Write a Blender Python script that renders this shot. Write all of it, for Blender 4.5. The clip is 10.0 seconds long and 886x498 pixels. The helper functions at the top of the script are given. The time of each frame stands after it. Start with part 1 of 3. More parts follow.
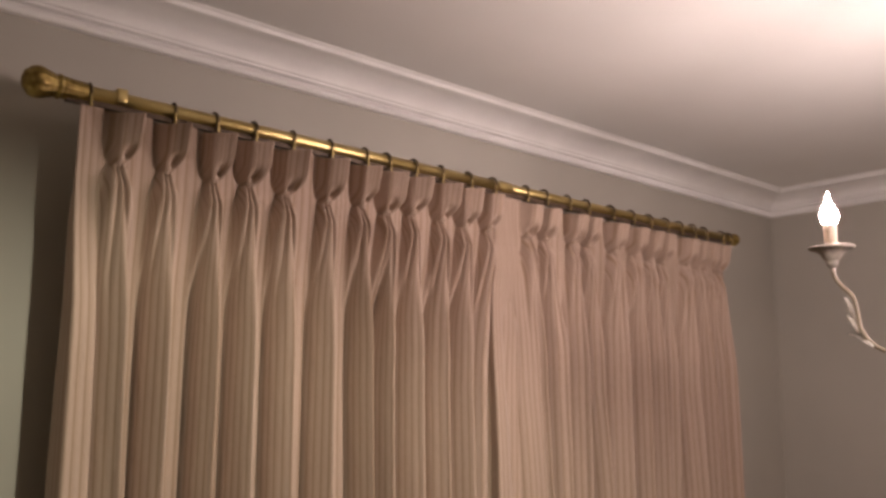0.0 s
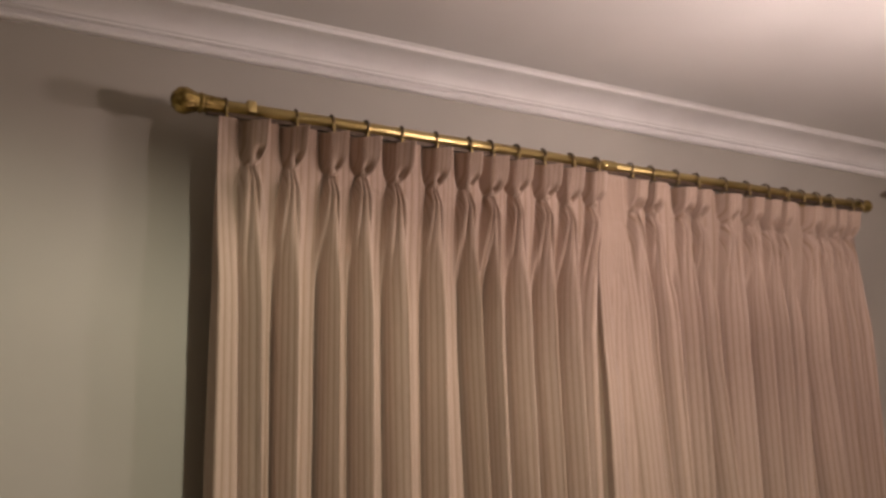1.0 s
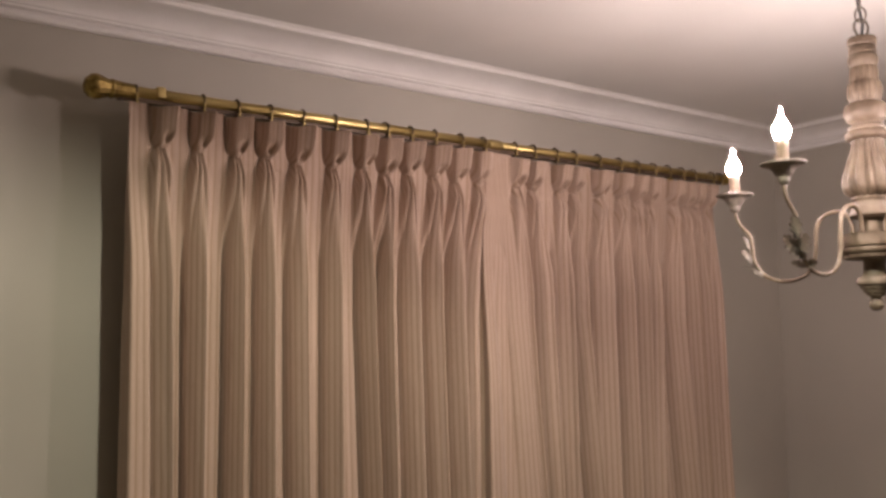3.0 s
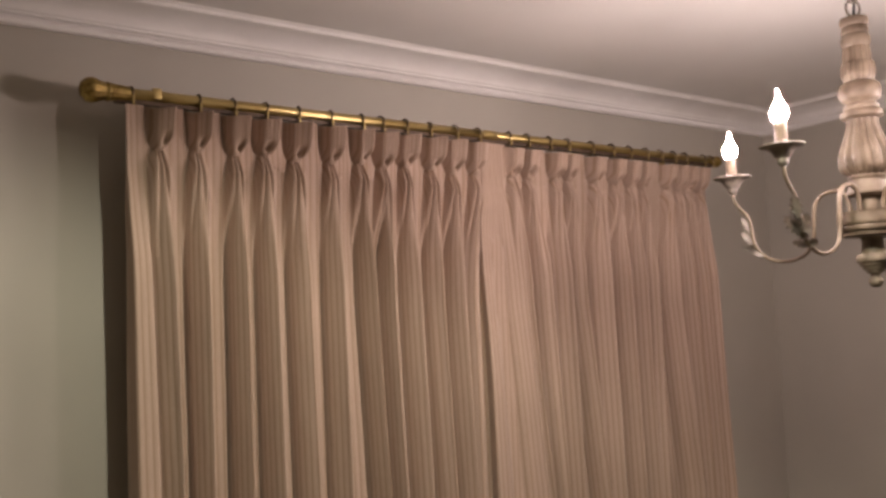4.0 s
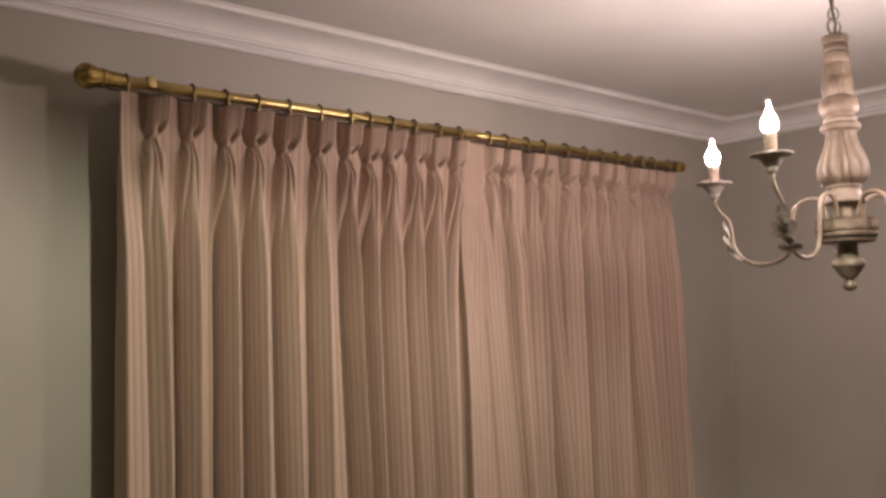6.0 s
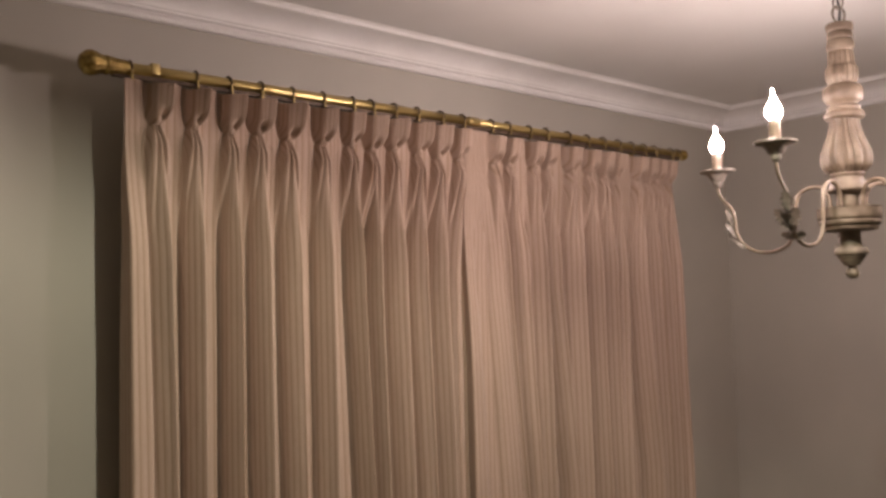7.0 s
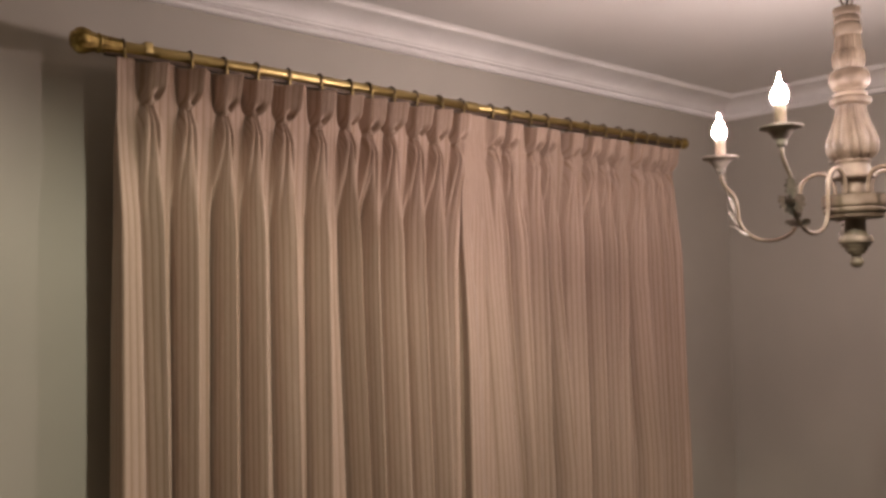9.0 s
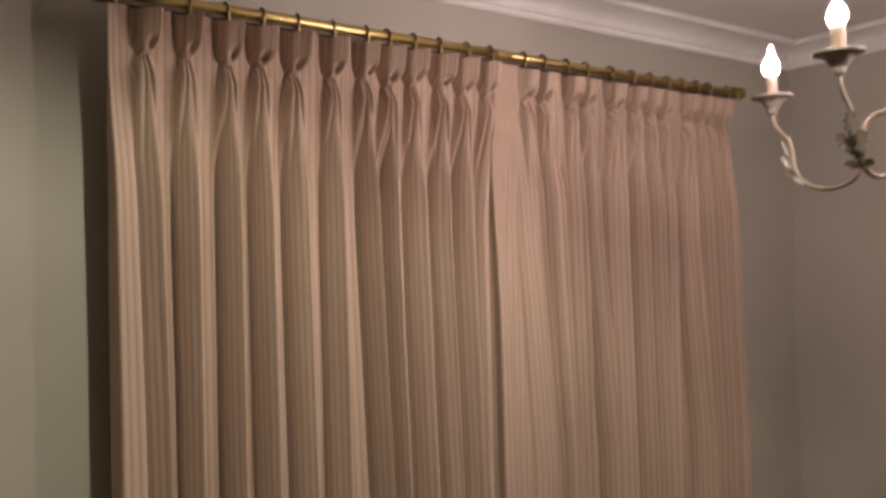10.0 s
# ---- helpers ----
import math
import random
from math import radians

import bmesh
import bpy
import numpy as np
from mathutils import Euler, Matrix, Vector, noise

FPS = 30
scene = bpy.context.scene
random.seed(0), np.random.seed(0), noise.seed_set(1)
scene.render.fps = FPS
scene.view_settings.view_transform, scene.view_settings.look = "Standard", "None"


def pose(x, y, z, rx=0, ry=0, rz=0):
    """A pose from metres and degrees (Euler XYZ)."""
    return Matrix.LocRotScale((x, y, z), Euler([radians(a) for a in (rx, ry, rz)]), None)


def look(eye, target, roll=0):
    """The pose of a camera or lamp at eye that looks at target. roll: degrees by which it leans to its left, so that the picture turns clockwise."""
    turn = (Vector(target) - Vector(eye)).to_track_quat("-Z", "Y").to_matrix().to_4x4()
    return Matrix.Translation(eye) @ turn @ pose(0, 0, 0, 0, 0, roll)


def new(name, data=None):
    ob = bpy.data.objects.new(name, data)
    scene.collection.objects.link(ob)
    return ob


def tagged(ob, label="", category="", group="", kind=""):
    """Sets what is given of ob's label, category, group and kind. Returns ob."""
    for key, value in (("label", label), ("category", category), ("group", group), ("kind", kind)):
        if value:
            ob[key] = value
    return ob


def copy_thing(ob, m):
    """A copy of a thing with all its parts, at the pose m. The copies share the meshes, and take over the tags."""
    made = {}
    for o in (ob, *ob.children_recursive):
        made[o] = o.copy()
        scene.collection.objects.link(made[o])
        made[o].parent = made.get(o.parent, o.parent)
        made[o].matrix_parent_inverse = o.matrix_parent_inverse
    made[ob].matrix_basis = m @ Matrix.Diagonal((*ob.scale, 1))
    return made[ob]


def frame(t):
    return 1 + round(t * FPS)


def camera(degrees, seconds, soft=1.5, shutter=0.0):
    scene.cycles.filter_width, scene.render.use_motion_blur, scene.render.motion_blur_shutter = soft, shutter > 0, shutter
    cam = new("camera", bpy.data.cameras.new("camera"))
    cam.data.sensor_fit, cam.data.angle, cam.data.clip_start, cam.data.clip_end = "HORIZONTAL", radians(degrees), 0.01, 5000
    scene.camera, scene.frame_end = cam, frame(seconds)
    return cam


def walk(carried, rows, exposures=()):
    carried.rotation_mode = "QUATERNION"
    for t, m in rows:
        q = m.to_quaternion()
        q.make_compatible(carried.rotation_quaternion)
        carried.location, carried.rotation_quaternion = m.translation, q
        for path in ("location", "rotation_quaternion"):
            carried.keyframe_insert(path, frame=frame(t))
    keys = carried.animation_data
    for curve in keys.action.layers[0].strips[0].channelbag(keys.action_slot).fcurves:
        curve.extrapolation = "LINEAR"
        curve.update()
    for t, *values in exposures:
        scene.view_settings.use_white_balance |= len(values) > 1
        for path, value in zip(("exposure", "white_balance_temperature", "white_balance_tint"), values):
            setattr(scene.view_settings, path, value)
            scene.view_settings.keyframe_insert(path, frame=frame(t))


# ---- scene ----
cam = camera(53.4, 10.0, 3.1, 0.6)
PATH = [
    (0, (-0.456, -1.802, 1.535), (0.836, -0.314, 1.874), 0.4),
    (0.5, (-0.386, -1.875, 1.516), (0.758, -0.282, 1.908), -0.5),
    (1, (-0.416, -2.069, 1.417), (0.541, -0.35, 1.777), -0.7),
    (1.5, (-0.437, -2.233, 1.503), (0.565, -0.516, 1.72), -0.5),
    (2, (-0.471, -2.277, 1.498), (0.673, -0.655, 1.742), -0.8),
    (2.5, (-0.51, -2.29, 1.509), (0.638, -0.665, 1.711), 0.0),
    (4, (-0.563, -2.278, 1.521), (0.618, -0.673, 1.689), -2.6),
    (4.5, (-0.636, -2.262, 1.52), (0.578, -0.683, 1.705), -2.2),
    (5, (-0.675, -2.252, 1.519), (0.579, -0.705, 1.695), -2.0),
    (6.5, (-0.698, -2.231, 1.519), (0.596, -0.713, 1.663), -1.3),
    (7, (-0.705, -2.233, 1.516), (0.586, -0.711, 1.646), -1.4),
    (7.5, (-0.714, -2.241, 1.518), (0.581, -0.723, 1.654), -1.4),
    (8, (-0.714, -2.237, 1.519), (0.59, -0.726, 1.66), -1.2),
    (8.5, (-0.706, -2.225, 1.512), (0.6, -0.717, 1.655), -1.0),
    (9, (-0.681, -2.205, 1.507), (0.615, -0.685, 1.614), -0.9),
    (9.5, (-0.651, -2.175, 1.499), (0.627, -0.639, 1.583), -0.8),
    (10, (-0.478, -2.126, 1.477), (0.703, -0.513, 1.525), -1.4),
]
walk(cam, [(t, look(eye, target, roll)) for t, eye, target, roll in PATH])

# ---- world, lights, exposure ----
world = bpy.data.worlds.new("night")
world.use_nodes = True
world.node_tree.nodes["Background"].inputs[0].default_value = (0.02, 0.025, 0.035, 1)
world.node_tree.nodes["Background"].inputs[1].default_value = 0.3
scene.world = world
BULB_GLOW = 640.0       # candle bulbs of the chandelier
SPOT_WATTS = 80.0       # recessed ceiling light
SPOT_AT = (0.27, -1.66)

WALL_Y, WALL_X = 0.05, 2.99           # inner faces of the curtain wall and of the side wall
BACK_Y, LEFT_X = -4.3, -2.7
CEIL, CORNICE_Z = 2.396, 2.303
ROD_Y, ROD_Z, ROD_R = -0.11, 2.12, 0.0148


# ---- materials ----
def material(name, colour, rough=0.6, metal=0.0):
    m = bpy.data.materials.new(name)
    m.use_nodes = True
    b = m.node_tree.nodes["Principled BSDF"]
    b.inputs["Base Color"].default_value = (*colour, 1)
    b.inputs["Roughness"].default_value = rough
    b.inputs["Metallic"].default_value = metal
    return m, m.node_tree, b


def blotch(tree, b, a, c, scale, detail=4.0, low=0.35, high=0.65, coords="Object", stretch=(1, 1, 1)):
    """Two tones mixed by noise into the base colour; returns the mapped coordinates."""
    tc = tree.nodes.new("ShaderNodeTexCoord")
    mp = tree.nodes.new("ShaderNodeMapping")
    mp.inputs["Scale"].default_value = stretch
    tree.links.new(tc.outputs[coords], mp.inputs[0])
    n = tree.nodes.new("ShaderNodeTexNoise")
    n.inputs["Scale"].default_value, n.inputs["Detail"].default_value = scale, detail
    tree.links.new(mp.outputs[0], n.inputs["Vector"])
    r = tree.nodes.new("ShaderNodeValToRGB")
    r.color_ramp.elements[0].position, r.color_ramp.elements[1].position = low, high
    r.color_ramp.elements[0].color, r.color_ramp.elements[1].color = (*a, 1), (*c, 1)
    tree.links.new(n.outputs[0], r.inputs[0])
    tree.links.new(r.outputs[0], b.inputs["Base Color"])
    return mp


def relief(tree, b, mp, scale, strength, distance=0.002, detail=3.0):
    n = tree.nodes.new("ShaderNodeTexNoise")
    n.inputs["Scale"].default_value, n.inputs["Detail"].default_value = scale, detail
    tree.links.new(mp.outputs[0], n.inputs["Vector"])
    u = tree.nodes.new("ShaderNodeBump")
    u.inputs["Strength"].default_value, u.inputs["Distance"].default_value = strength, distance
    tree.links.new(n.outputs[0], u.inputs["Height"])
    tree.links.new(u.outputs[0], b.inputs["Normal"])


def plain(name, a, c, rough, scale, bump_scale, bump, metal=0.0, stretch=(1, 1, 1), distance=0.002):
    m, tree, b = material(name, a, rough, metal)
    mp = blotch(tree, b, a, c, scale, stretch=stretch)
    relief(tree, b, mp, bump_scale, bump, distance)
    return m


WALL_PAINT = plain("wall_paint", (0.410, 0.384, 0.333), (0.446, 0.418, 0.362), 0.75, 2.2, 160, 0.12)
CEILING_PAINT = plain("ceiling_paint", (0.70, 0.68, 0.65), (0.76, 0.74, 0.71), 0.85, 1.6, 120, 0.1)
PLASTER = plain("cornice_plaster", (0.76, 0.735, 0.71), (0.82, 0.80, 0.775), 0.6, 6.0, 90, 0.12)
FLOOR_WOOD = plain("floor_wood", (0.18, 0.13, 0.08), (0.28, 0.21, 0.135), 0.45, 5.0, 40, 0.15, stretch=(1, 9, 1))
SKIRTING = plain("skirting_paint", (0.74, 0.72, 0.69), (0.80, 0.78, 0.75), 0.45, 5.0, 90, 0.1)
BRASS = plain("aged_brass", (0.40, 0.295, 0.11), (0.60, 0.475, 0.21), 0.34, 22, 60, 0.06, metal=1.0, stretch=(0.25, 1, 1))
DARK_BRASS = plain("tarnished_brass", (0.10, 0.065, 0.03), (0.20, 0.135, 0.05), 0.45, 45, 90, 0.1, metal=0.8)
TRACK = plain("brown_track", (0.07, 0.045, 0.03), (0.12, 0.08, 0.05), 0.5, 40, 90, 0.1, metal=0.3)
OLD_BRASS = plain("mottled_old_brass", (0.22, 0.15, 0.05), (0.46, 0.34, 0.12), 0.36, 60, 50, 0.25, metal=1.0)
BRONZE = plain("dark_bronze", (0.085, 0.06, 0.032), (0.19, 0.135, 0.07), 0.45, 60, 120, 0.1, metal=0.7)
DISTRESSED = plain("distressed_cream_wood", (0.060, 0.039, 0.022), (0.138, 0.104, 0.070), 0.6, 26, 70, 0.5, distance=0.004)
GREYED = plain("greyed_carved_wood", (0.075, 0.055, 0.038), (0.185, 0.145, 0.103), 0.6, 34, 80, 0.5, distance=0.004)
IRON_CREAM = plain("cream_painted_iron", (0.11, 0.078, 0.05), (0.205, 0.155, 0.112), 0.5, 48, 90, 0.4, distance=0.003)
IRON_GREY = plain("worn_grey_iron", (0.12, 0.102, 0.085), (0.25, 0.215, 0.18), 0.5, 55, 90, 0.4, distance=0.003)
CHAIN_IRON = plain("chain_iron", (0.10, 0.085, 0.065), (0.22, 0.19, 0.15), 0.45, 60, 90, 0.3, metal=0.6)
WAX = plain("cream_candle_sleeve", (0.20, 0.155, 0.12), (0.28, 0.22, 0.17), 0.4, 30, 60, 0.1)
BLACK = plain("black_flex", (0.012, 0.012, 0.012), (0.03, 0.03, 0.03), 0.5, 40, 60, 0.1)
TRIM_WHITE = plain("white_lamp_trim", (0.74, 0.74, 0.73), (0.8, 0.8, 0.79), 0.4, 20, 60, 0.05)


def glowing(name, colour, strength):
    m, tree, b = material(name, (0.9, 0.85, 0.75), 0.3)
    b.inputs["Emission Color"].default_value = (*colour, 1)
    b.inputs["Emission Strength"].default_value = strength
    return m


BULB = glowing("lit_candle_bulb", (1.0, 0.800, 0.77), BULB_GLOW)
SPOT_GLASS = glowing("lit_spot_lens", (1.0, 0.86, 0.68), 4.0)


def cloth():
    """Striped linen: stripes follow the cloth's own width (u in metres), the weave lies over them."""
    m, tree, b = material("striped_linen", (0.5, 0.42, 0.32), 0.85)
    nodes, links = tree.nodes, tree.links
    uv = nodes.new("ShaderNodeUVMap")
    sep = nodes.new("ShaderNodeSeparateXYZ")
    links.new(uv.outputs[0], sep.inputs[0])

    def maths(op, a, c):
        n = nodes.new("ShaderNodeMath")
        n.operation = op
        for k, v in enumerate((a, c)):
            if isinstance(v, float):
                n.inputs[k].default_value = v
            else:
                links.new(v, n.inputs[k])
        return n.outputs[0]

    frac = maths("FRACT", maths("MULTIPLY", sep.outputs[0], 1 / 0.0185), 0.0)
    stripe = nodes.new("ShaderNodeValToRGB")
    cr = stripe.color_ramp
    light, mid, dark = (0.438, 0.325, 0.256, 1), (0.385, 0.279, 0.211, 1), (0.316, 0.216, 0.151, 1)
    cr.elements[0].position, cr.elements[0].color = 0.0, light
    cr.elements[1].position, cr.elements[1].color = 1.0, light
    for p, c in ((0.30, light), (0.42, dark), (0.56, dark), (0.66, light), (0.80, mid), (0.90, light)):
        e = cr.elements.new(p)
        e.color = c
    links.new(frac, stripe.inputs[0])
    mp = nodes.new("ShaderNodeMapping")
    mp.inputs["Scale"].default_value = (900, 60, 1)
    links.new(uv.outputs[0], mp.inputs[0])
    slub = nodes.new("ShaderNodeTexNoise")
    slub.inputs["Scale"].default_value, slub.inputs["Detail"].default_value = 1.0, 3.0
    links.new(mp.outputs[0], slub.inputs["Vector"])
    tone = nodes.new("ShaderNodeMapRange")
    tone.inputs["To Min"].default_value, tone.inputs["To Max"].default_value = 0.86, 1.12
    links.new(slub.outputs[0], tone.inputs["Value"])
    mul = nodes.new("ShaderNodeVectorMath")
    mul.operation = "SCALE"
    links.new(stripe.outputs[0], mul.inputs[0])
    links.new(tone.outputs[0], mul.inputs["Scale"])
    links.new(mul.outputs[0], b.inputs["Base Color"])
    crease = nodes.new("ShaderNodeTexNoise")
    crease.inputs["Scale"].default_value, crease.inputs["Detail"].default_value = 9.0, 4.0
    mc = nodes.new("ShaderNodeMapping")
    mc.inputs["Scale"].default_value = (3.2, 0.9, 1)
    links.new(uv.outputs[0], mc.inputs[0])
    links.new(mc.outputs[0], crease.inputs["Vector"])
    soft = nodes.new("ShaderNodeBump")
    soft.inputs["Strength"].default_value, soft.inputs["Distance"].default_value = 0.5, 0.008
    links.new(crease.outputs[0], soft.inputs["Height"])
    bump = nodes.new("ShaderNodeBump")
    links.new(soft.outputs[0], bump.inputs["Normal"])
    bump.inputs["Strength"].default_value, bump.inputs["Distance"].default_value = 0.25, 0.0015
    links.new(slub.outputs[0], bump.inputs["Height"])
    links.new(bump.outputs[0], b.inputs["Normal"])
    b.inputs["Sheen Weight"].default_value, b.inputs["Sheen Roughness"].default_value = 0.15, 0.5
    return m


LINEN = cloth()


# ---- mesh helpers ----
def mesh_from(name, bm, mat, smooth=True):
    bmesh.ops.recalc_face_normals(bm, faces=bm.faces)
    me = bpy.data.meshes.new(name)
    bm.to_mesh(me)
    bm.free()
    me.materials.append(mat)
    if smooth:
        me.polygons.foreach_set("use_smooth", [True] * len(me.polygons))
    return me


def part(name, bm, mat, parent=None, label="", smooth=True, at=None):
    ob = new(name, mesh_from(name, bm, mat, smooth))
    if parent is not None:
        ob.parent = parent
    if at is not None:
        ob.matrix_basis = at
    if label:
        tagged(ob, label)
    return ob


def box(x0, x1, y0, y1, z0, z1, bevel=0.0, seg=2):
    bm = bmesh.new()
    bmesh.ops.create_cube(bm, size=1, matrix=Matrix.Translation(((x0 + x1) / 2, (y0 + y1) / 2, (z0 + z1) / 2)) @ Matrix.Diagonal((x1 - x0, y1 - y0, z1 - z0, 1)))
    if bevel:
        bmesh.ops.bevel(bm, geom=list(bm.edges), offset=bevel, segments=seg, affect="EDGES", profile=0.6)
    return bm


def lathe(profile, seg=48, lobes=0, depth=0.0, twist=0.0, sharp=1.0, into=None, axis=None):
    """A turned body: profile of (height, radius), optionally carved with lobes that may twist upwards."""
    bm = into or bmesh.new()
    rings = []
    for z, r in profile:
        ring = []
        for k in range(seg):
            a = 2 * math.pi * k / seg
            wave = abs(math.sin(0.5 * (lobes * a + twist * z))) ** sharp if lobes else 1.0
            rr = max(r * (1 - depth * (1 - wave)), 1e-5)
            v = Vector((rr * math.cos(a), rr * math.sin(a), z))
            ring.append(bm.verts.new(axis @ v if axis else v))
        rings.append(ring)
    for a, c in zip(rings, rings[1:]):
        for k in range(seg):
            bm.faces.new((a[k], a[(k + 1) % seg], c[(k + 1) % seg], c[k]))
    bm.faces.new(rings[0])
    bm.faces.new(rings[-1])
    return bm


def rounded(profile, steps=4):
    """A profile with its points joined by a smooth curve."""
    out, n = [], len(profile)
    for i in range(n - 1):
        p0, p1, p2, p3 = (Vector(profile[min(max(j, 0), n - 1)]) for j in (i - 1, i, i + 1, i + 2))
        for s in range(steps):
            t = s / steps
            out.append(tuple(0.5 * (2 * p1 + (p2 - p0) * t + (2 * p0 - 5 * p1 + 4 * p2 - p3) * t * t + (3 * p1 - p0 - 3 * p2 + p3) * t ** 3)))
    return out + [tuple(profile[-1])]


def tube(path, radius, seg=10, flat=1.0, into=None):
    """A bar of round section along a path of points; radius may be a function of 0..1."""
    bm = into or bmesh.new()
    pts = [Vector(p) for p in path]
    rings, side = [], None
    for i, p in enumerate(pts):
        ahead = (pts[min(i + 1, len(pts) - 1)] - pts[max(i - 1, 0)]).normalized()
        if side is None:
            side = ahead.orthogonal().normalized()
        side = (side - ahead * side.dot(ahead)).normalized()
        up = ahead.cross(side)
        r = radius(i / (len(pts) - 1)) if callable(radius) else radius
        rings.append([bm.verts.new(p + r * (math.cos(2 * math.pi * k / seg) * side + flat * math.sin(2 * math.pi * k / seg) * up)) for k in range(seg)])
    for a, c in zip(rings, rings[1:]):
        for k in range(seg):
            bm.faces.new((a[k], a[(k + 1) % seg], c[(k + 1) % seg], c[k]))
    bm.faces.new(rings[0])
    bm.faces.new(rings[-1])
    return bm


def torus(major, minor, seg=32, tube_seg=10, stretch=1.0):
    """A ring in the xz plane, drawn out along z by stretch."""
    bm = bmesh.new()
    rings = []
    for k in range(seg):
        a = 2 * math.pi * k / seg
        c, out = Vector((major * math.cos(a), 0, major * stretch * math.sin(a))), Vector((math.cos(a), 0, math.sin(a)))
        rings.append([bm.verts.new(c + minor * (math.cos(2 * math.pi * j / tube_seg) * out + math.sin(2 * math.pi * j / tube_seg) * Vector((0, 1, 0)))) for j in range(tube_seg)])
    for k in range(seg):
        for j in range(tube_seg):
            a, c = rings[k], rings[(k + 1) % seg]
            bm.faces.new((a[j], a[(j + 1) % tube_seg], c[(j + 1) % tube_seg], c[j]))
    return bm


def thing(name, label, category, group="", at=None):
    ob = new(name)
    ob.empty_display_size = 0.05
    if at is not None:
        ob.matrix_basis = at
    return tagged(ob, label, category, group)


ALONG_X = pose(0, 0, 0, 0, 90, 0)      # turns a lathe's axis from z to x

# ---- structure ----
T = 0.15
tagged(part("floor", box(LEFT_X - T, WALL_X + T, BACK_Y - T, WALL_Y + T, -0.12, 0), FLOOR_WOOD, smooth=False), "pale brown wooden floor of the room", "floor", kind="structure")
tagged(part("ceiling", box(LEFT_X - T, WALL_X + T, BACK_Y - T, WALL_Y + T, CEIL, CEIL + 0.15), CEILING_PAINT, smooth=False), "matt white painted plaster ceiling", "ceiling", kind="structure")
for name, dims, label in (
    ("wall_north", (LEFT_X - T, WALL_X + T, WALL_Y, WALL_Y + T), "matt taupe grey painted wall behind the curtains"),
    ("wall_east", (WALL_X, WALL_X + T, BACK_Y, WALL_Y), "matt taupe grey painted side wall"),
    ("wall_south", (LEFT_X - T, WALL_X + T, BACK_Y - T, BACK_Y), "matt taupe grey painted wall"),
    ("wall_west", (LEFT_X - T, LEFT_X, BACK_Y, WALL_Y), "matt taupe grey painted wall"),
):
    tagged(part(name, box(*dims, 0, CEIL), WALL_PAINT, smooth=False), label, "wall", kind="structure")


def moulding(profile, closed_top):
    """A moulding round the room, mitred at the corners, from (projection, height) pairs."""
    bm = bmesh.new()
    rings = []
    for p, z in profile:
        x0, x1, y0, y1 = LEFT_X + p, WALL_X - p, BACK_Y + p, WALL_Y - p
        rings.append([bm.verts.new(c) for c in ((x0, y0, z), (x1, y0, z), (x1, y1, z), (x0, y1, z))])
    for a, c in zip(rings, rings[1:]):
        for k in range(4):
            bm.faces.new((a[k], a[(k + 1) % 4], c[(k + 1) % 4], c[k]))
    return bm


H = CEIL - CORNICE_Z
profile = [(0.0, 0.0), (0.013, 0.0), (0.0165, 0.002), (0.018, 0.005), (0.018, 0.016), (0.0165, 0.019), (0.013, 0.0205), (0.0085, 0.021),
           (0.0085, 0.0255), (0.0175, 0.026), (0.0205, 0.0275), (0.0215, 0.030), (0.020, 0.0325), (0.016, 0.0335), (0.012, 0.0345), (0.012, 0.0375)]
for k in range(15):                     # the hollow of the cove
    a = math.pi / 2 * k / 14
    profile.append((0.016 + 0.080 * (1 - math.cos(a)), 0.0380 + (H - 0.0520) * math.sin(a)))
profile += [(0.0965, H - 0.0105), (0.0995, H - 0.0100), (0.1000, H - 0.0155), (0.1030, H - 0.0175), (0.1070, H - 0.0170), (0.1100, H - 0.0130), (0.1105, H - 0.006), (0.117, H - 0.005), (0.119, H - 0.003), (0.119, H)]
cornice = part("cornice", moulding([(p, CORNICE_Z + z) for p, z in profile], True), PLASTER, smooth=True)
tagged(cornice, "white plaster cove cornice with beaded edges", "cornice", kind="structure")
for e in cornice.data.edges:
    a, c = (cornice.data.vertices[v].co for v in e.vertices)
    e.use_edge_sharp = abs(a.z - c.z) + abs(a.x - c.x) < 0.03 and abs(a.x - c.x) > 1e-6 and abs(a.y - c.y) > 1e-6
baseboard = part("baseboard", moulding([(0.0, 0.0), (0.016, 0.0), (0.016, 0.10), (0.013, 0.112), (0.008, 0.12), (0.0, 0.122)], True), SKIRTING, smooth=False)
tagged(baseboard, "white painted skirting board along the walls", "baseboard", kind="structure")

# ---- the curtain rod ----
ROD_X0, ROD_X1, JOIN = 0.045, 2.395, 1.215
rod = thing("curtain_rod", "aged brass traverse curtain rod with ball finials above the curtains", "curtain rod", at=pose(0, ROD_Y, ROD_Z))


def rod_piece(x0, x1, r):
    return lathe([(x0, r * 0.9), (x0 + 0.002, r), (x1 - 0.002, r), (x1, r * 0.9)], 32, axis=ALONG_X)


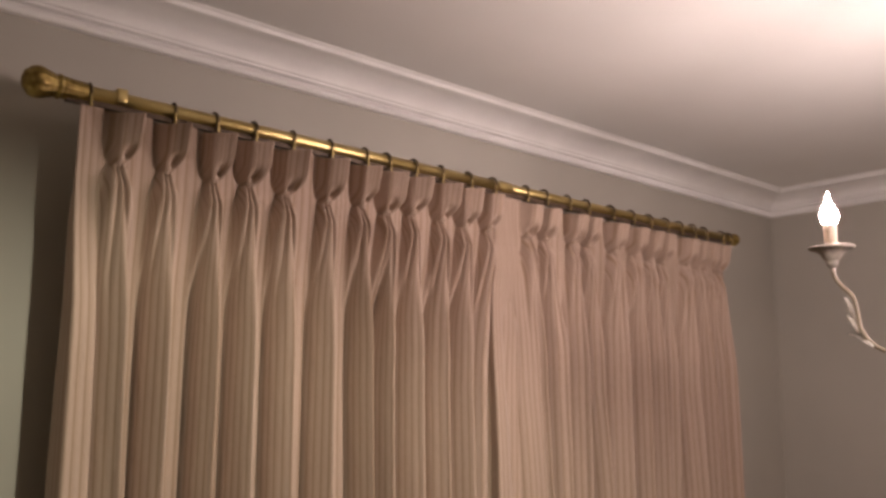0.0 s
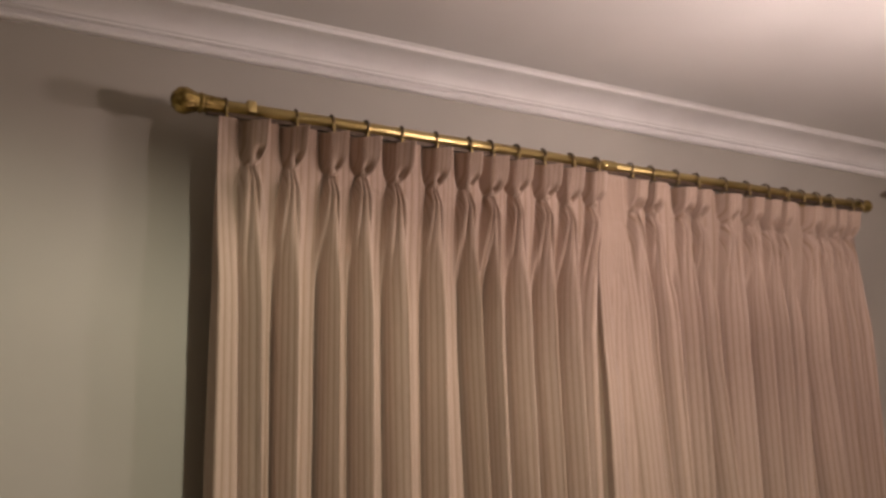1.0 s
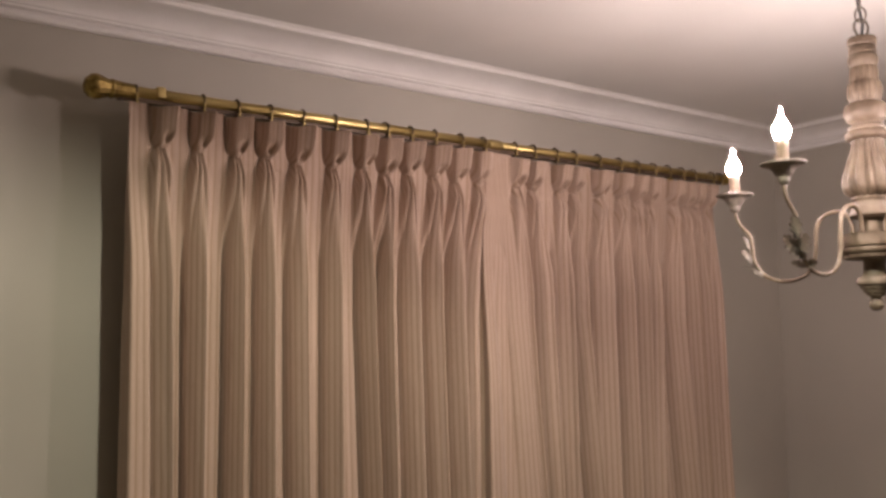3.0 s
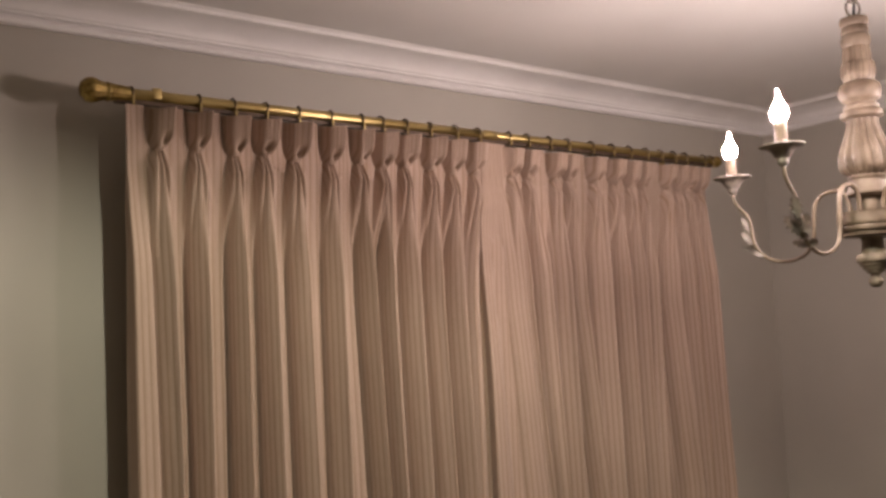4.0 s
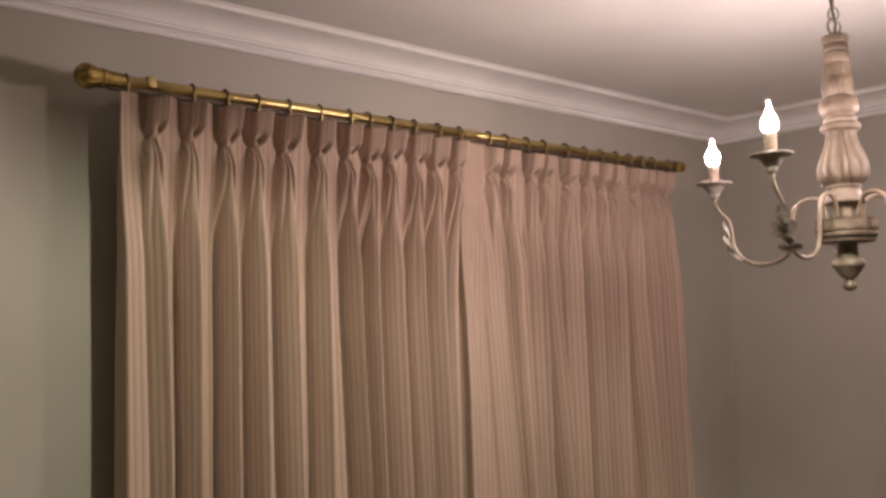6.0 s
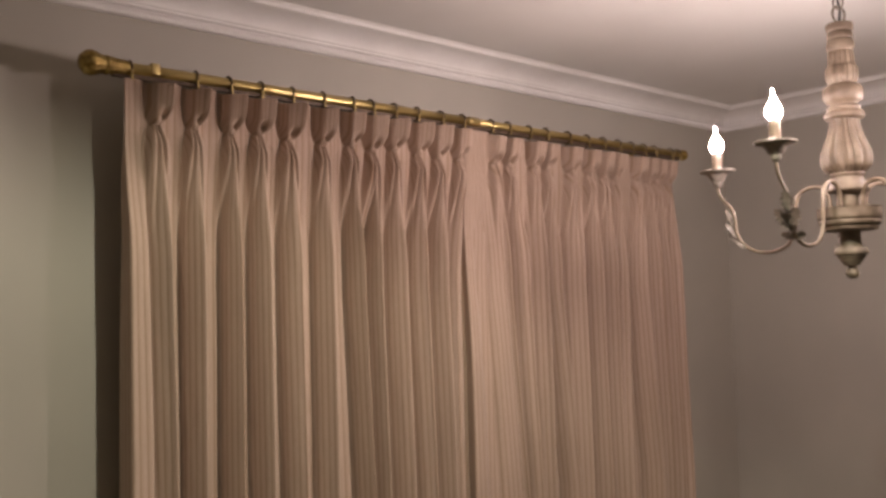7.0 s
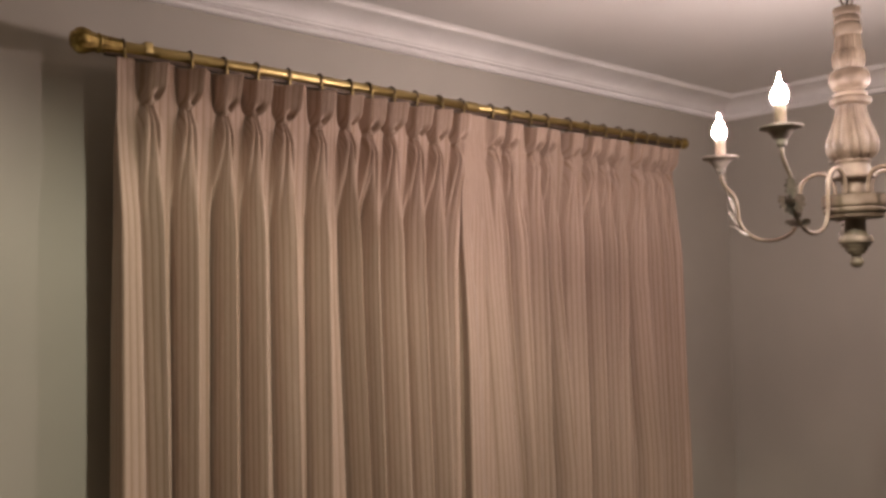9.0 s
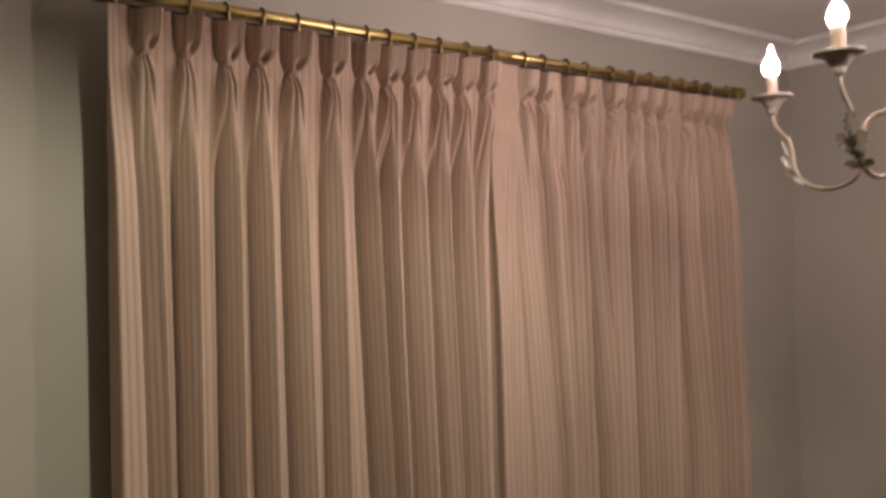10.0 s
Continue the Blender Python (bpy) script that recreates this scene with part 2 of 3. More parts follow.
part("tube", rod_piece(ROD_X0, JOIN + 0.02, ROD_R), BRASS, rod)
part("tube", rod_piece(JOIN + 0.005, ROD_X1, ROD_R * 0.9), BRASS, rod, "slimmer inner brass tube")
part("track", box(ROD_X0 + 0.01, ROD_X1 - 0.01, -0.006, 0.010, -0.0245, -0.0100, 0.001), TRACK, rod, "dark slotted track under the tube")
part("collar", lathe([(JOIN - 0.004, 0.010), (JOIN - 0.004, 0.0148), (JOIN, 0.0158), (JOIN + 0.006, 0.0162), (JOIN + 0.040, 0.0162), (JOIN + 0.046, 0.0150), (JOIN + 0.048, 0.010)], 32, axis=ALONG_X), BRASS, rod, "brass sleeve over the rod's joint")


def finial(x, side, size=1.0):
    prof = [(0.098, 0.0120), (0.0975, 0.0178), (0.094, 0.0186), (0.060, 0.0206), (0.050, 0.0222), (0.046, 0.0214), (0.043, 0.0240), (0.039, 0.0246), (0.036, 0.0224), (0.031, 0.0224), (0.027, 0.0245),
            (0.023, 0.0250), (0.014, 0.0290), (0.004, 0.0312), (-0.006, 0.0300), (-0.014, 0.0262), (-0.018, 0.0205), (-0.021, 0.0195), (-0.024, 0.0140), (-0.027, 0.003)]
    prof = [(side * size * z, size * r) for z, r in rounded(prof, 3)]
    return lathe(prof, 48, lobes=12, depth=0.07, sharp=0.5, axis=pose(x, 0, 0) @ ALONG_X)


part("finial", finial(0.0, 1), OLD_BRASS, rod, "ribbed brass ball finial")
part("finial", finial(2.420, -1, 0.72), OLD_BRASS, rod, "small ribbed brass end finial")
for x, big in ((0.157, 1.0), (1.275, 0.62), (2.275, 0.62)):
    clip = part("bracket", box(x - 0.011 * big, x + 0.011 * big, -0.0175 * big, 0.017, -0.010, 0.0190 * big, 0.003), BRASS, rod, "brass bracket clip round the rod")
    arm = tube([(x, 0.018, 0.0), (x, 0.06, -0.004), (x, 0.10, -0.010), (x, WALL_Y - ROD_Y - 0.004, -0.012)], 0.007, 12)
    part("arm", arm, DARK_BRASS, clip)
    part("wall_plate", box(x - 0.014, x + 0.014, WALL_Y - ROD_Y - 0.006, WALL_Y - ROD_Y - 0.0005, -0.055, 0.03, 0.002), BRASS, clip)

# ---- curtain rings ----
ring = thing("curtain_ring", "thin dark bronze curtain ring on the brass rod", "curtain ring", "rings on the rod")
part("band", torus(0.0200, 0.0029, 36, 10), BRONZE, ring, at=pose(0, 0, 0, 0, 0, 90))
part("runner", box(-0.0022, 0.0022, -0.0220, -0.0195, -0.0300, -0.0040, 0.0008), BRASS, ring, "slim brass runner link")
part("eyelet", torus(0.0055, 0.0016, 16, 8), BRONZE, ring, at=pose(0, 0, -0.0250, 0, 0, 90))
RINGS = (0.098, 0.269, 0.362, 0.453, 0.552, 0.654, 0.757, 0.822, 0.907, 0.998, 1.096, 1.185, 1.317, 1.395, 1.497, 1.584, 1.698,
         1.804, 1.895, 1.985, 2.067, 2.145, 2.215, 2.325, 2.372)
rnd = random.Random(4)
for k, x in enumerate(RINGS):
    m = pose(x, ROD_Y, ROD_Z - 0.0015, 0, rnd.uniform(-5, 5), rnd.uniform(-9, 9))
    if k:
        copy_thing(ring, m)
    else:
        ring.matrix_basis = m

# ---- curtains ----
KNOT, HEM = 1.987, 0.02


def smooth_step(t):
    t = min(max(t, 0.0), 1.0)
    return t * t * (3 - 2 * t)


def curtain(knots, ridges, x0, x1, seed, front, top):
    """A pinch-pleated curtain: a flat heading with raised cups, a knot under each, and below it
    folds whose crisp ridges run to the given x at mid height and near the hem."""
    rnd = random.Random(seed)
    n = len(knots)
    ways = []
    for i in range(n):
        ways.append(dict(
            depth=rnd.uniform(0.85, 1.25), width=rnd.uniform(0.60, 0.80), lean=rnd.uniform(0.001, 0.005),
            tab=rnd.uniform(0.0185, 0.0255), drop=rnd.uniform(-0.005, 0.005), cut=rnd.uniform(0.012, 0.026),
            tip=rnd.uniform(0.22, 0.42), foot=rnd.uniform(-0.62, -0.30), belly=rnd.uniform(0.70, 0.95), fall=rnd.uniform(0.10, 0.18), gap=rnd.uniform(0.30, 0.80),
            face=rnd.uniform(0.25, 0.50), bloom=rnd.uniform(0.05, 0.13), tilt=rnd.uniform(-0.005, 0.005), fin=rnd.uniform(0.003, 0.010),
            ripple=rnd.uniform(0.0005, 0.0025), phase=rnd.uniform(0, 6.28), crease=rnd.uniform(-0.4, 0.4)))
    if not front:                         # one fold near the middle stands apart, with a deep open gap beside it
        ways[7].update(foot=-0.05, belly=0.95, depth=1.2, tip=0.40, gap=1.3)
        ways[2].update(foot=-0.30, belly=0.95, gap=0.8)
        ways[11].update(depth=0.6, tip=0.1)
    zs = [top]
    while zs[-1] > HEM + 0.001:
        z = zs[-1]
        zs.append(max(z - (0.0040 if z > 1.88 else 0.010 if z > 1.70 else 0.022), HEM))
    cols = [(0, -1.0 - 0.05 * k) for k in range(8, 0, -1)]       # the side hem, turned back
    for i in range(n):
        for k in range(56):
            t = (k / 56) * 2 - 1
            cols.append((i, math.copysign(abs(t) ** 1.12, t)))
    cols.append((n - 1, 1.0))

    def bounds(i):
        c = knots[i]
        return (x0 if i == 0 else (knots[i - 1] + c) / 2), c, (x1 if i == n - 1 else (c + knots[i + 1]) / 2)

    def offset(i, q):
        """How far fold i has wandered sideways at a depth q under its knot."""
        left, c, right = bounds(i)
        goal = ridges[i]
        mid = smooth_step(q / 0.42)
        far = min(max((q - 0.42) / 0.55, 0.0), 1.25)
        return (goal[0] - (c + ways[i]["tip"] * (right - c))) * mid + (goal[1] - goal[0]) * far

    def place(i, s, z):
        w, q = ways[i], max(KNOT + ways[i]["drop"] - z, 0.0)
        turned_back, s = max(-1.0 - s, 0.0) / 0.4, max(s, -1.0)
        left, c, right = bounds(i)
        low = (1 - math.exp(-q / 0.28)) * smooth_step(q / 0.1)
        r = abs(s)
        head = min(max((top - z) / (top - KNOT - w["drop"]), 0.0), 1.0)
        half = (c - left) if s < 0 else (right - c)
        room = min(c - left, right - c, 0.056)
        if q <= 0:                                   # heading: a cup that leans out at its top and rounds in to the knot
            k = min(max((head - 0.52) / 0.48, 0.0), 1.0)
            cup = math.sqrt(max(1 - k * k, 0.0))
            full = min(w["tab"], 0.62 * room)
            wide = 0.0062 + (full - 0.0062) * cup
            h = wide / half
            power = 18.0 - 10.0 * k
            depth = 0.017 + (0.037 - 0.016 * head) * cup
            fin, turn_out = w["fin"] * cup, w["face"] * cup
            if front:
                fin, turn_out = 0.3 * fin, 0.25 * turn_out
            back = -0.117
        else:                                        # a narrow skirt opens under the knot and becomes a full fold
            open_up = 1 - math.exp(-q / w["bloom"])
            wide = 0.0090 + (w["width"] * room - 0.0090) * open_up
            h = wide / half
            power = 8.0 - 3.0 * smooth_step(q / 0.8)
            fuller = 0.017 * w["depth"] + 0.008 if front else 0.017 * w["depth"] + 0.010 - 0.010 * i / n
            depth = 0.018 + (0.016 if front else 0.020) * smooth_step(q / 0.06) + fuller * smooth_step(q / 0.35)
            fin, turn_out = 0.0, 0.10 * smooth_step(q / 0.15)
            back = -0.117 + (0.012 if front else 0.020) * smooth_step(q / 0.25)
        f0 = 1 / (1 + (1 / h) ** power)
        f = max((1 / (1 + (r / h) ** power) - f0) / (1 - f0), 0.0)
        # lower down: a dark valley, a steep flank, a broad face that swells to a crisp ridge, and a sharp return
        foot, tip = w["foot"], w["tip"]
        if s < tip:
            u = min(max((s - foot) / (tip - foot), 0.0), 1.0)
            rise = w["belly"] * math.sin(math.pi / 2 * u) ** 0.75 + (1 - w["belly"]) * u * u
        else:
            rise = 1 - smooth_step((s - tip) / w["fall"])
        deep = smooth_step((q - 0.10) / 0.35)
        rise += 0.05 * deep * math.exp(-((s - tip + 0.07) / 0.06) ** 2)          # rolled ridge
        rise -= w["gap"] * (1.9 if front else 1.2) * deep * math.exp(-((s - foot + 0.04) / 0.10) ** 2)    # narrow dark gap beside the face
        if i == 0 and not front:                     # the flat front hem stands forward beside the first valley
            rise = max(rise, 0.72 * (1 - smooth_step((s + 0.52) / 0.16)))
        blend = smooth_step((q - 0.02) / 0.26)
        f = f * (1 - blend) + rise * blend
        x = c + s * half
        y = back - depth * f * (1 + turn_out * max(min((x - c) / wide, 1.0), -1.0))
        if i == n - 1 and s > 0 and not front:       # the covered edge hangs flat behind the other curtain
            flat = smooth_step(r * 2.2)
            y = y * (1 - flat) - (0.1125 + 0.030 * smooth_step(q / 0.30)) * flat
        dx = x - c
        x += fin * f
        # the cloth tucks in beside each cup and beside the upper part of each fold
        tuck = (0.6 + 0.4 * cup if q <= 0 else math.exp(-q / 0.09)) * (0.032 if front else 0.018)
        if not (i == 0 and front and q <= 0):
            y += tuck * math.exp(-((dx + wide + 0.004) / 0.0055) ** 2)
        # hollow above the knot, and creases running down from it
        if head > 0.40 and q < 0.06:
            zc = KNOT + w["drop"] + 0.020
            y += (0.040 if front else 0.028) * math.exp(-((dx - 0.002 - w["tilt"]) / 0.0080) ** 2 - ((z - zc) / 0.0125) ** 2)
        if q > 0:
            fade = math.exp(-q / 0.11) * smooth_step(q / 0.010)
            for off in (-0.0065, 0.0055):
                y += (1.6 if front else 1.4) * w["cut"] * fade * math.exp(-((dx - off * (0.55 + 9 * q) - w["crease"] * 0.05 * q) / (0.0022 + 0.014 * q)) ** 2)
            y += w["ripple"] * low * math.sin(7.5 * s + w["phase"] + 1.3 * z) * (1 - r * r)
        # folds follow their own lines; neighbours share the shift between them
        own = offset(i, q)
        other = own
        if s < 0:
            other = offset(i - 1, q) if i else 0.0
        elif i < n - 1:
            other = offset(i + 1, q)
        elif front:
            other = 0.058 * (1 - math.exp(-q / 0.40)) - own
        else:
            other = -own
        share = 0.5 * r * r
        if i == 0 and s < 0:
            x += own * (1 - r * r)
        else:
            x += own * (1 - share) + other * share
        x += w["lean"] * f * low * (1 - r ** 6) * (0.8 + 0.4 * math.sin(1.7 * z + w["phase"]))
        near = 2.0 * z if q > 0 else 2.0 * KNOT
        y += 0.006 * low * noise.noise((c * 7 + s * 1.3, near * 0.8, seed * 3.1))
        if q <= 0.03:
            y += 0.003 * noise.noise((x * 14, z * 9, seed))
        # the free edges
        if i == 0 and s < 0 and not front:
            x += 0.014 * low * r
            x += (-0.006 * math.sin(2.4 * turned_back) * low + 0.002 * turned_back)
            y += (0.085 * low + 0.004) * turned_back
        if i == n - 1 and s > 0 and front:
            y += 0.03 * low * r ** 2
        if front and i == 0 and s < 0:
            y -= 0.002 * r + (0.036 * smooth_step(q / 0.12) + 0.028 * smooth_step((q - 0.08) / 0.62)) * r ** 0.5
            y += (0.010 + 0.034 * smooth_step(q / 0.14)) * turned_back
            x += 0.012 * turned_back - 0.036 * smooth_step(q / 0.16) * r * r
        if q <= 0:                                   # the rims of the cups sag a little in front
            z -= 0.013 * f * (1 - head)
        return Vector((x, y, z))

    bm = bmesh.new()
    uv = bm.loops.layers.uv.new("cloth")
    grid = [[bm.verts.new(place(i, s, z)) for i, s in cols] for z in zs]
    # the cloth's own width, taken along a section low on the folds
    row = min(range(len(zs)), key=lambda k: abs(zs[k] - 1.15))
    width = [0.0]
    for a, c in zip(grid[row], grid[row][1:]):
        width.append(width[-1] + (c.co - a.co).length)
    for j in range(len(zs) - 1):
        for k in range(len(cols) - 1):
            f = bm.faces.new((grid[j][k], grid[j + 1][k], grid[j + 1][k + 1], grid[j][k + 1]))
            f.smooth = True
            for loop, (u, v) in zip(f.loops, ((width[k], zs[j]), (width[k], zs[j + 1]), (width[k + 1], zs[j + 1]), (width[k + 1], zs[j]))):
                loop[uv].uv = (u, v)
    me = bpy.data.meshes.new("drape")
    bm.to_mesh(me)
    bm.free()
    me.materials.append(LINEN)
    ob = new("curtain", me)
    thick = ob.modifiers.new("thickness", "SOLIDIFY")
    thick.thickness, thick.offset = 0.0016, 0.0
    tagged(ob, "beige striped linen curtain with pinch pleats, drawn closed", "curtain", "pair of curtains")
    for x in knots:                       # hooks that carry the heading
        hook = tube([(x - 0.002, -0.115, top - 0.030), (x - 0.002, -0.1135, top - 0.006), (x - 0.001, -0.1125, top + 0.004), (x, -0.110, top + 0.0065), (x, -0.1075, top + 0.004)], 0.0011, 6)
        part("hook", hook, BRONZE, ob, "small dark metal curtain hook")
    return ob


KNOTS_A = (0.159, 0.256, 0.358, 0.441, 0.532, 0.642, 0.739, 0.816, 0.894, 0.989, 1.069, 1.159)
KNOTS_B = (1.315, 1.387, 1.506, 1.572, 1.697, 1.800, 1.882, 1.948, 2.084, 2.152, 2.206, 2.275)
RIDGES_A = ((0.182, 0.192), (0.270, 0.272), (0.366, 0.366), (0.454, 0.459), (0.552, 0.560), (0.655, 0.656), (0.758, 0.779), (0.819, 0.832),
            (0.914, 0.927), (0.995, 1.013), (1.074, 1.089), (1.130, 1.130))
RIDGES_B = ((1.335, 1.380), (1.428, 1.455), (1.518, 1.525), (1.585, 1.640), (1.709, 1.716), (1.811, 1.820), (1.890, 1.895), (1.952, 1.944),
            (2.072, 2.120), (2.165, 2.185), (2.228, 2.245), (2.300, 2.315))
curtain(KNOTS_A, RIDGES_A, 0.081, 1.300, 11, False, 2.094)
curtain(KNOTS_B, RIDGES_B, 1.190, 2.324, 23, True, 2.087)

# ---- chandelier ----
AXIS = (1.262, -1.324)
ch = thing("chandelier", "distressed cream carved wood and iron chandelier with lit candle bulbs", "chandelier", at=pose(AXIS[0], AXIS[1], 0))
BASE = 1.555                            # lowest point of the drop


def height(z):
    """Heights on the column above the fluted vase, drawn out towards the cap."""
    for z0, z1, t0, t1 in ((0.358, 0.417, 0.358, 0.440), (0.417, 0.482, 0.440, 0.520), (0.482, 0.562, 0.520, 0.584)):
        if z0 < z <= z1:
            return t0 + (z - z0) / (z1 - z0) * (t1 - t0)
    return z


def turned(name, pairs, mat, label="", seg=64, steps=3, **more):
    return part(name, lathe(rounded([(BASE + height(z), r) for z, r in pairs], steps), seg, **more), mat, ch, label)


turned("drop", [(0.000, 0.002), (0.003, 0.010), (0.011, 0.0145), (0.019, 0.0125), (0.024, 0.009), (0.028, 0.0105), (0.031, 0.015), (0.0315, 0.018), (0.037, 0.0185), (0.038, 0.023),
                (0.045, 0.024), (0.046, 0.0285), (0.053, 0.0295), (0.054, 0.034), (0.062, 0.035), (0.066, 0.033), (0.070, 0.031), (0.073, 0.0225), (0.105, 0.0215), (0.108, 0.030)], GREYED, "grey carved drop with a small ball tip")
turned("hub", [(0.106, 0.030), (0.108, 0.055), (0.111, 0.0585), (0.118, 0.0590), (0.120, 0.0635), (0.128, 0.0655), (0.131, 0.0625), (0.134, 0.0665), (0.156, 0.0665), (0.159, 0.064), (0.161, 0.028)], DISTRESSED, "broad turned hub that carries the arms")
turned("neck", [(0.158, 0.026), (0.190, 0.025), (0.193, 0.032), (0.196, 0.042), (0.201, 0.0435), (0.206, 0.0410), (0.226, 0.0345), (0.232, 0.0380), (0.236, 0.0375), (0.239, 0.030)], DISTRESSED)
turned("vase", [(0.236, 0.034), (0.242, 0.043), (0.252, 0.0515), (0.268, 0.0545), (0.285, 0.0525), (0.305, 0.0455), (0.330, 0.0365), (0.350, 0.0325), (0.362, 0.0345)], DISTRESSED, "fluted vase with twisting lobes", seg=96, steps=5, lobes=14, depth=0.30, twist=18.0, sharp=0.65)
turned("ring", [(0.358, 0.033), (0.361, 0.0415), (0.366, 0.0430), (0.370, 0.0405), (0.373, 0.034), (0.378, 0.036), (0.381, 0.030), (0.384, 0.0295), (0.388, 0.0375), (0.396, 0.0425), (0.406, 0.0420), (0.413, 0.0375), (0.417, 0.027)], DISTRESSED)
turned("upper_vase", [(0.414, 0.0250), (0.418, 0.0300), (0.428, 0.0340), (0.440, 0.0345), (0.449, 0.0330), (0.451, 0.0290), (0.466, 0.0285), (0.479, 0.0262), (0.482, 0.0240)], DISTRESSED, "small carved vase with a scalloped collar of petals", seg=96, steps=4, lobes=14, depth=0.17, sharp=0.6)
turned("cap", [(0.478, 0.0270), (0.492, 0.0300), (0.506, 0.0280), (0.511, 0.0245), (0.514, 0.0275), (0.528, 0.0265), (0.532, 0.0235), (0.536, 0.0280), (0.550, 0.0290), (0.556, 0.0260), (0.560, 0.012)], DISTRESSED, "turned wooden cap")

ARM = [(0.040, 1.716), (0.041, 1.738), (0.049, 1.758), (0.066, 1.768), (0.092, 1.765), (0.111, 1.749), (0.118, 1.716), (0.121, 1.678), (0.134, 1.645), (0.160, 1.629), (0.198, 1.625),
       (0.234, 1.639), (0.258, 1.670), (0.263, 1.706), (0.269, 1.734), (0.287, 1.755), (0.299, 1.774), (0.302, 1.797)]
ARM_PATH = rounded(ARM, 5)
REACH = 0.302
PAN_Z = 1.796


def leaf(length, width, curl):
    """A pointed, lobed iron leaf with a raised mid rib, curling back at its tip; it grows along x."""
    bm = bmesh.new()
    rows = []
    for k in range(19):
        t = k / 18
        wide = width * (math.sin(math.pi * min(t * 0.96 + 0.04, 1)) ** 0.75) * (1 + 0.34 * math.sin(t * 25))
        lift = curl * t * t
        row = []
        for j in range(-3, 4):
            side = j / 3
            row.append(bm.verts.new((length * t * (1 - 0.25 * t * curl * 8), side * wide * 0.5, lift + 0.006 * abs(side) * (1 - t) - 0.001 + (0.0015 if j == 0 else 0))))
        rows.append(row)
    for a, c in zip(rows, rows[1:]):
        for j in range(6):
            bm.faces.new((a[j], a[j + 1], c[j + 1], c[j]))
    bmesh.ops.solidify(bm, geom=list(bm.faces), thickness=0.0016)
    return bm


